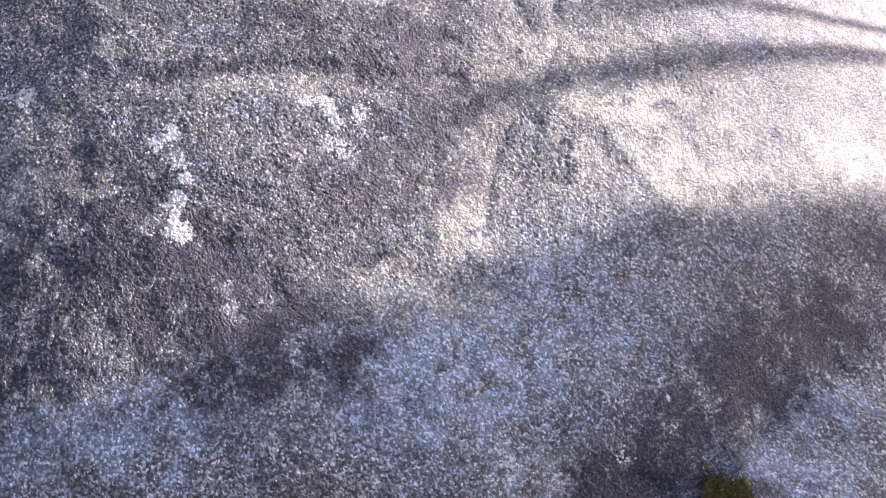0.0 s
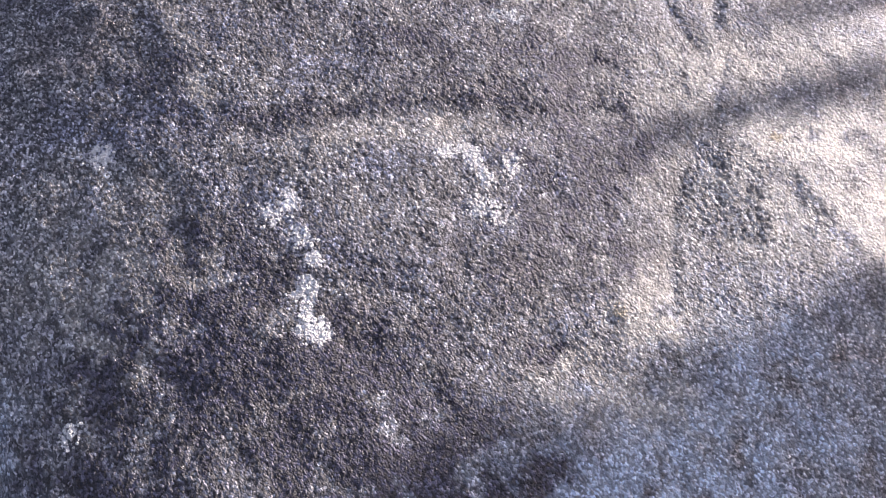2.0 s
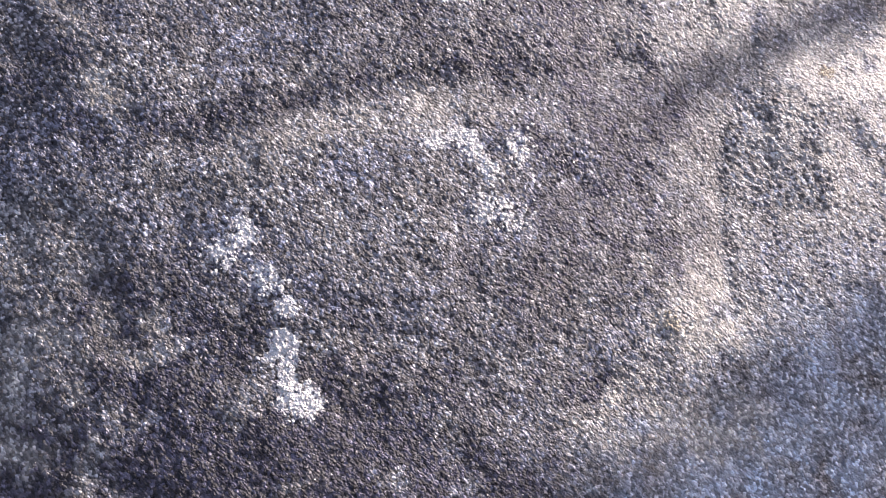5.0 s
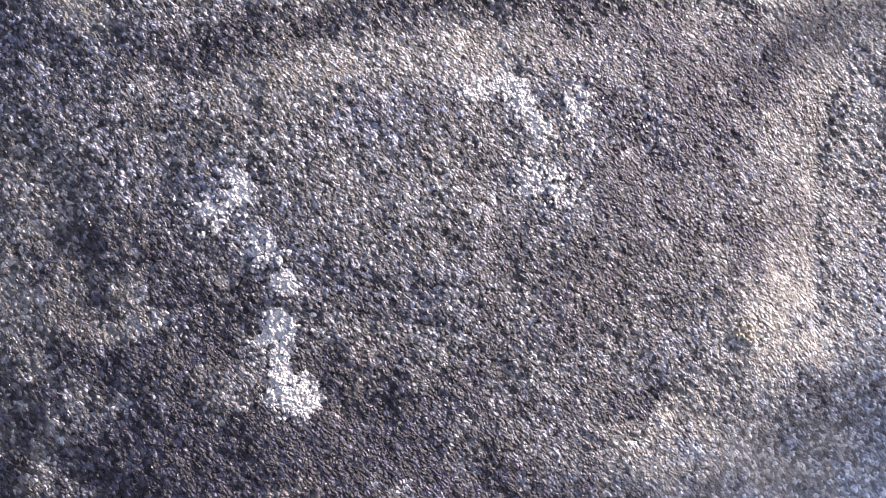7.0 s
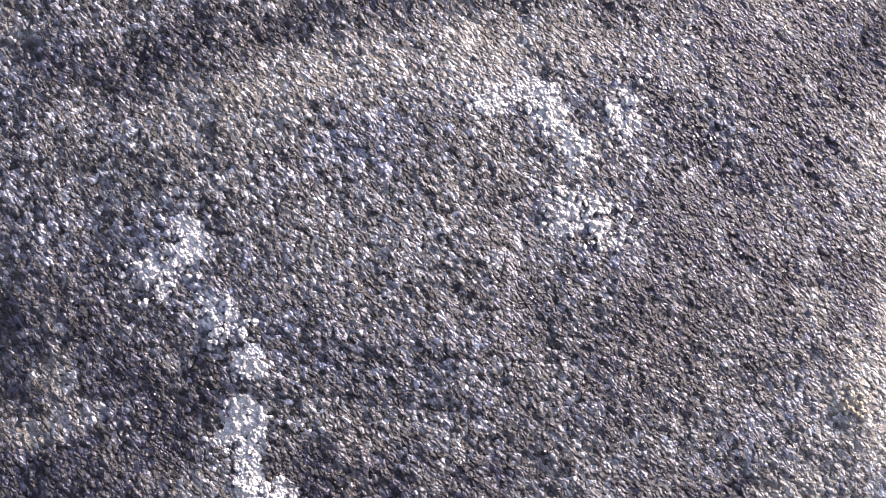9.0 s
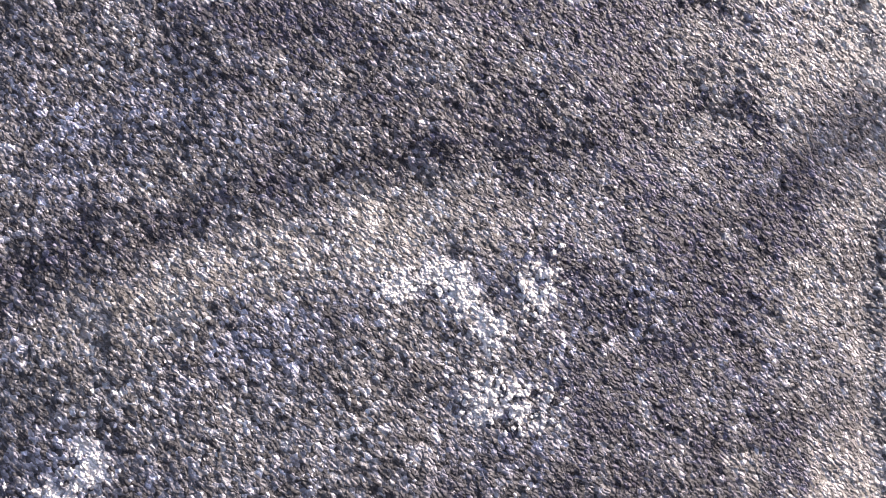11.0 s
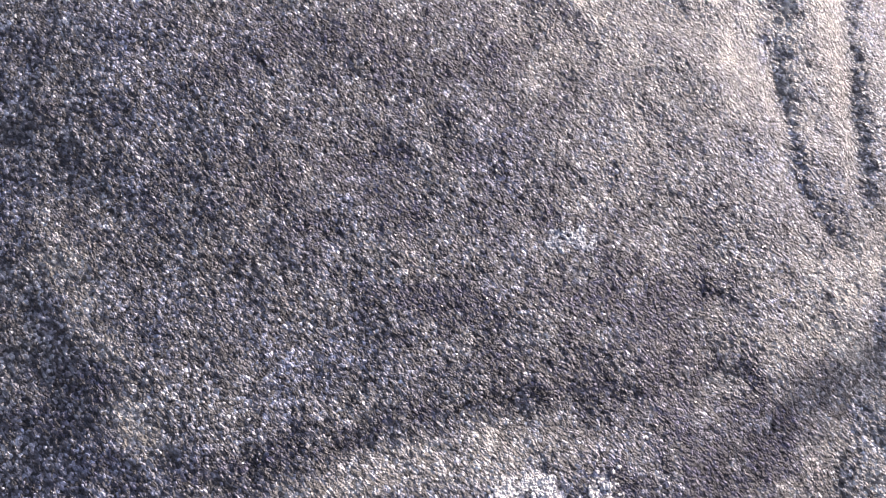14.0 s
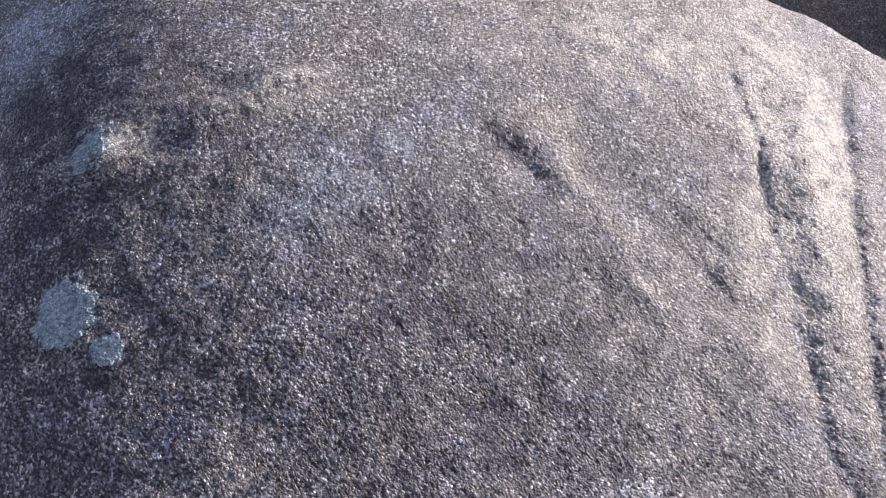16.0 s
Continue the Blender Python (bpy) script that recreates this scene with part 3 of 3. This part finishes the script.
def build_crust(spots, material, label, seed, thick=0.0009, ragged=1.0, size=0.008, cut=0.42):
    """Lichen that follows the stone: spots of x, z, half width, half height."""
    lo_x, hi_x = min(s[0] - 1.7 * s[2] for s in spots), max(s[0] + 1.7 * s[2] for s in spots)
    lo_z, hi_z = min(s[1] - 1.7 * s[3] for s in spots), max(s[1] + 1.7 * s[3] for s in spots)
    xs, zs = np.arange(lo_x, hi_x, 0.0008), np.arange(lo_z, hi_z, 0.0008)
    gx, gz = np.meshgrid(xs, zs)
    body = np.zeros(gx.shape)
    for px, pz, rx, rz in spots:
        body = np.maximum(body, np.exp(-(((gx - px) / rx) ** 2 + ((gz - pz) / rz) ** 2) * 0.7))
    body = body + ragged * 0.7 * rough(gx, gz, size, 3, seed, 0.7) - cut
    tall = height(gx, gz) + thick * (ramp(-0.06, 0.22, body) * 1.6 - 0.6) * (1 + 0.8 * rough(gx, gz, 0.004, 2, seed + 5))
    nz, nx = gx.shape
    n = np.arange(nz * nx).reshape(nz, nx)
    quads = np.stack([n[:-1, :-1], n[:-1, 1:], n[1:, 1:], n[1:, :-1]], -1).reshape(-1, 4)
    quads = quads[(body.ravel()[quads] > -0.05).any(1)]
    used, quads = np.unique(quads, return_inverse=True)
    co = np.stack([gx.ravel(), -tall.ravel(), gz.ravel()], -1)[used]
    ob = new("lichen_patch", mesh_of("lichen_patch", co, quads.reshape(-1, 4), material))
    ob.matrix_world = FACE
    return tagged(ob, label, "lichen", "lichen on the boulder")


def build_flecks(spots, label, seed, share, sparse=0.08, material=None):
    """Crumbs of white lichen among the stone's grains: spots of x, z, half width, half height."""
    rng = random.Random(seed)
    lump = bmesh.new()
    bmesh.ops.create_icosphere(lump, subdivisions=1, radius=1)
    knobs, sides = np.array([v.co for v in lump.verts]), np.array([[v.index for v in f.verts] for f in lump.faces])
    lump.free()
    places = []
    for px, pz, rx, rz in spots:
        for _ in range(int(0.6 * share * rx * rz * 1e6)):
            x, z = rng.gauss(px, rx * 0.55), rng.gauss(pz, rz * 0.55)
            if noise.noise(Vector((x * 260, z * 260, seed))) > sparse:
                places.append((x, z, rng.uniform(0.0006, 0.0014) * (1.5 if rng.random() < 0.12 else 1)))
    at = np.array(places)
    tall = height(at[:, 0], at[:, 1])
    co, faces = [], []
    for k, (x, z, r) in enumerate(places):
        jolt = np.array([[rng.uniform(0.7, 1.3) for _ in range(3)] for _ in knobs])
        co.append(knobs * jolt * (r * rng.uniform(0.7, 1.5), r * 0.45, r * rng.uniform(0.7, 1.5)) + (x, -tall[k] - 0.0001, z))
        faces.append(sides + 12 * k)
    mesh = bpy.data.meshes.new("lichen_patch")
    mesh.from_pydata(np.concatenate(co).tolist(), [], np.concatenate(faces).tolist())
    mesh.materials.append(material or WHITE_CRUST)
    ob = new("lichen_patch", mesh)
    ob.matrix_world = FACE
    return tagged(ob, label, "lichen", "lichen on the boulder")


build_flecks([(-0.077, 0.063, 0.0060, 0.0083), (-0.089, 0.049, 0.0139, 0.0102), (-0.064, 0.032, 0.0099, 0.0099), (-0.053, 0.014, 0.0060, 0.0072)], "scattered white flecks of lichen on the boulder", 201, 0.9, -0.15)
build_flecks([(-0.055, -0.009, 0.0069, 0.0073), (-0.054, -0.025, 0.0040, 0.0068), (-0.046, -0.041, 0.0091, 0.0077)], "small lumpy white lichen crust on the boulder", 211, 3.0, -0.4)
build_flecks([(0.044, 0.119, 0.0058, 0.0058), (0.060, 0.124, 0.0098, 0.0058), (0.069, 0.115, 0.0059, 0.0068)], "white granular lichen crust on the boulder", 221, 2.4, -0.3)
build_flecks([(0.079, 0.102, 0.0059, 0.0082), (0.075, 0.074, 0.0099, 0.0120), (0.089, 0.069, 0.0117, 0.0100), (0.101, 0.113, 0.0098, 0.0157)], "thin broken white lichen crust on the boulder", 231, 1.0, -0.15)
build_flecks([(-0.234, 0.096, 0.0075, 0.0092)], "tiny white lichen fleck on the boulder", 291, 1.6, -0.3)
build_flecks([(-0.211, -0.126, 0.0069, 0.0072)], "tiny white lichen fleck on the boulder", 292, 2.2, -0.3)
build_flecks([(-0.349, -0.022, 0.0107, 0.0083)], "tiny white lichen fleck on the boulder", 293, 1.6, -0.3)
build_flecks([(0.316, -0.225, 0.0083, 0.0074)], "small pale lichen fleck on the boulder", 301, 1.3, -0.1)
build_flecks([(0.381, -0.196, 0.0075, 0.0074)], "small pale lichen fleck on the boulder", 302, 1.3, -0.1)
build_flecks([(0.275, -0.215, 0.0087, 0.0076)], "small pale lichen fleck on the boulder", 303, 1.3, -0.1)
build_flecks([(0.418, -0.141, 0.0022, 0.0028)], "tiny bright lichen fleck on the boulder", 304, 4.0, -0.6)
build_flecks([(0.595, -0.090, 0.0022, 0.0022)], "tiny bright lichen fleck on the boulder", 305, 4.0, -0.6)
build_flecks([(0.345, 0.175, 0.0055, 0.0057)], "small yellowish lichen spot on the boulder", 294, 2.2, -0.3, YELLOW_CRUST)
build_flecks([(0.190, -0.007, 0.0060, 0.0059)], "small yellowish lichen spot on the boulder", 295, 2.2, -0.3, YELLOW_CRUST)
build_crust([(-0.374, 0.384, 0.0251, 0.0281)], BLUE_CRUST, "round pale blue-grey lichen on the boulder", 241, 0.0007, 0.28, 0.012, 0.40)
build_crust([(-0.329, 0.352, 0.0135, 0.0129)], BLUE_CRUST, "small round blue-grey lichen on the boulder", 251, 0.0006, 0.28, 0.008, 0.40)
build_crust([(0.098, 0.270, 0.0126, 0.0095), (0.081, 0.266, 0.0069, 0.0068)], GREY_CRUST, "thin grey lichen patch on the boulder", 261, 0.0004, 1.1, 0.006, 0.60)
build_crust([(-0.394, 0.542, 0.0193, 0.0218)], BLUE_CRUST, "ragged pale lichen at the boulder's shoulder", 271, 0.0007, 0.9, 0.012, 0.45)


# ---- the trees that shade the rock ----
def tube(bm, line, radii, sides=14, seed=0):
    rings = []
    for k, (p, r) in enumerate(zip(line, radii)):
        ahead = (Vector(line[min(k + 1, len(line) - 1)]) - Vector(line[max(k - 1, 0)])).normalized()
        across = ahead.cross(Vector((0.3, 1, 0.1))).normalized()
        other = ahead.cross(across)
        rings.append([bm.verts.new(Vector(p) + (across * math.cos(a) + other * math.sin(a)) * r * (1 + 0.14 * noise.noise(Vector((3 * math.cos(a), 3 * math.sin(a), k * 0.7 + seed)))))
                      for a in (2 * math.pi * s / sides for s in range(sides))])
    for a, b in zip(rings, rings[1:]):
        for s in range(sides):
            bm.faces.new((a[s], a[(s + 1) % sides], b[(s + 1) % sides], b[s])).smooth = True
    bm.faces.new(rings[-1])


def sunward(x, z, far):
    """The place that throws its shade on x, z of the panel from so far."""
    return FACE @ Vector((x, -float(broad(np.array([x]), np.array([z]))[0]), z)) + TO_SUN * far


ASIDE = Vector((-TO_SUN.y, TO_SUN.x, 0)).normalized()


def build_stem(name, shade, far, radius, rise, label, seed, aside=0.0):
    """A standing stem whose shade runs along places of the panel. far: the distance of the last one; rise: how much taller it stands."""
    line = []
    for x, z in shade:
        line.append(sunward(x, z, far + 1.23 * (shade[-1][0] - x)) - ASIDE * aside)
    line.sort(key=lambda p: p.z)
    line = [Vector((line[0].x, line[0].y, h)) for h in np.linspace(-0.1, line[0].z - 0.1, 6)] + line
    if rise:
        line += [line[-1] + Vector((0.02 * k, 0.03 * k, rise * k / 6)) for k in range(1, 7)]
    bm = bmesh.new()
    last = len(line) - 1
    tube(bm, line, [radius * (1 + 0.5 * math.exp(-max(p.z, 0) / 0.12)) * (1 if rise else 0.45 + 0.55 * min(1, (last - k) / 2)) for k, p in enumerate(line)], 20, seed)
    ob = new(name)
    part("trunk" if rise else "stem", bm, BARK, ob)
    return tagged(ob, label, name)


build_stem("tree", [(0.020, -0.155), (0.137, -0.108), (0.215, -0.062), (0.252, -0.013), (0.318, 0.007), (0.436, 0.043), (0.533, 0.070), (0.696, 0.132)], 3.0, 0.20, 3.5, "bare trunk of a woodland tree beside the boulder", 3, 0.20)
build_stem("sapling", [(0.200, 0.150), (0.305, 0.199), (0.425, 0.246), (0.530, 0.288), (0.620, 0.321)], 2.4, 0.0165, 0, "thin bare sapling beside the boulder", 8)
build_stem("sapling", [(0.317, 0.305), (0.382, 0.328), (0.440, 0.348), (0.530, 0.385), (0.589, 0.400)], 2.6, 0.0125, 0, "slender leaning sapling beside the boulder", 12)



# ---- moss, litter and the rock behind ----
def build_moss():
    """Tufts of short shoots in the crack."""
    rng = random.Random(5)
    bm = bmesh.new()
    for k in range(1100):
        px, pz = (rng.gauss(0.465, 0.0048), rng.gauss(-0.221, 0.008)) if k % 2 else (rng.gauss(0.488, 0.0050), rng.gauss(-0.220, 0.007))
        base = float(height(np.array([px]), np.array([pz]))[0])
        base = base - 0.002
        tall, wide, turn = rng.uniform(0.005, 0.011), rng.uniform(0.0010, 0.0018), rng.uniform(0, 6.28)
        tip = Vector((px + rng.gauss(0, 0.003), -(base + tall), pz + rng.gauss(0.001, 0.003)))
        mid = [Vector((px + wide * math.cos(turn + k * 2.1), -(base + tall * 0.55), pz + wide * math.sin(turn + k * 2.1))) for k in range(3)]
        foot = Vector((px, -base, pz))
        v = [bm.verts.new(p) for p in (foot, *mid, tip)]
        for k in range(3):
            a, b = v[1 + k], v[1 + (k + 1) % 3]
            bm.faces.new((v[0], a, b)), bm.faces.new((v[4], b, a))
    ob = part("moss_clump", bm, MOSS)
    ob.matrix_world = FACE
    tagged(ob, "small olive-green moss clump in the crack of the boulder", "moss")


build_moss()


def build_needle():
    """A dry needle that lies on the stone, a little bowed."""
    bm = bmesh.new()
    line = []
    for k in range(9):
        x, z = -0.190 + 0.025 * k / 8 + 0.0008 * math.sin(k * 0.4), -0.225 - 0.017 * k / 8
        line.append(Vector((x, -float(height(np.array([x]), np.array([z]))[0]) - 0.0012, z)))
    tube(bm, line, [0.0003 + 0.0006 * math.sin(math.pi * (k + 0.6) / 9.2) for k in range(9)], 8, 2)
    ob = part("pine_needle", bm, STRAW_PALE)
    ob.matrix_world = FACE
    tagged(ob, "single pale dry pine needle lying on the boulder", "needle")


build_needle()


def build_back_rock():
    bm = bmesh.new()
    bmesh.ops.create_icosphere(bm, subdivisions=6, radius=1)
    for v in bm.verts:
        p = v.co.copy()
        far = 1 + 0.22 * noise.noise(p * 1.3) + 0.10 * noise.noise(p * 3.1) + 0.03 * noise.noise(p * 9)
        v.co = Vector((p.x * 0.95, p.y * 0.6, p.z * 1.15)) * far
    for f in bm.faces:
        f.smooth = True
    ob = part("boulder", bm, OTHER_ROCK)
    ob.location = (1.50, 2.40, 0.55)
    tagged(ob, "dark brown boulder standing behind the carved one", "boulder")


build_back_rock()


def build_litter():
    """Dead leaves and dry grass on the soil round the rock."""
    rng = random.Random(11)
    bm, grass = bmesh.new(), bmesh.new()
    for _ in range(3000):
        x, y = rng.gauss(-0.6, 0.75), rng.gauss(0.1, 0.9)
        lift = 0.012 + rng.random() * 0.02
        turn = Euler((rng.gauss(0, 0.3), rng.gauss(0, 0.3), rng.uniform(0, 6.28))).to_matrix()
        long, wide, curl = rng.uniform(0.025, 0.05), rng.uniform(0.010, 0.02), rng.uniform(-0.01, 0.012)
        rim = [(-long, 0, 0), (-0.5 * long, -wide * 0.8, curl), (0.2 * long, -wide, curl), (long, 0, 0), (0.2 * long, wide, curl), (-0.5 * long, wide * 0.8, curl)]
        v = [bm.verts.new(turn @ Vector(p) + Vector((x, y, lift))) for p in rim]
        bm.faces.new((v[0], v[1], v[2], v[3])), bm.faces.new((v[0], v[3], v[4], v[5]))
    for _ in range(700):
        x, y = rng.gauss(-0.55, 0.45), rng.gauss(0.0, 0.5)
        tall, lean = rng.uniform(0.05, 0.16), Vector((rng.gauss(0, 0.06), rng.gauss(0, 0.06), 0))
        side = Vector((rng.gauss(0, 1), rng.gauss(0, 1), 0)).normalized() * 0.0016
        a, b = Vector((x, y, 0)), Vector((x, y, tall * 0.6)) + lean * 0.4
        v = [grass.verts.new(p) for p in (a - side, a + side, b + side * 0.7, b - side * 0.7, Vector((x, y, tall)) + lean)]
        grass.faces.new((v[0], v[1], v[2], v[3])), grass.faces.new((v[3], v[2], v[4]))
    tagged(part("leaf_litter", bm, LEAF), "curled brown dead leaves lying on the soil", "leaves", kind="stuff")
    tagged(part("dry_grass", grass, STRAW), "sparse straw-coloured dry grass beside the boulder", "grass", kind="stuff")


build_litter()
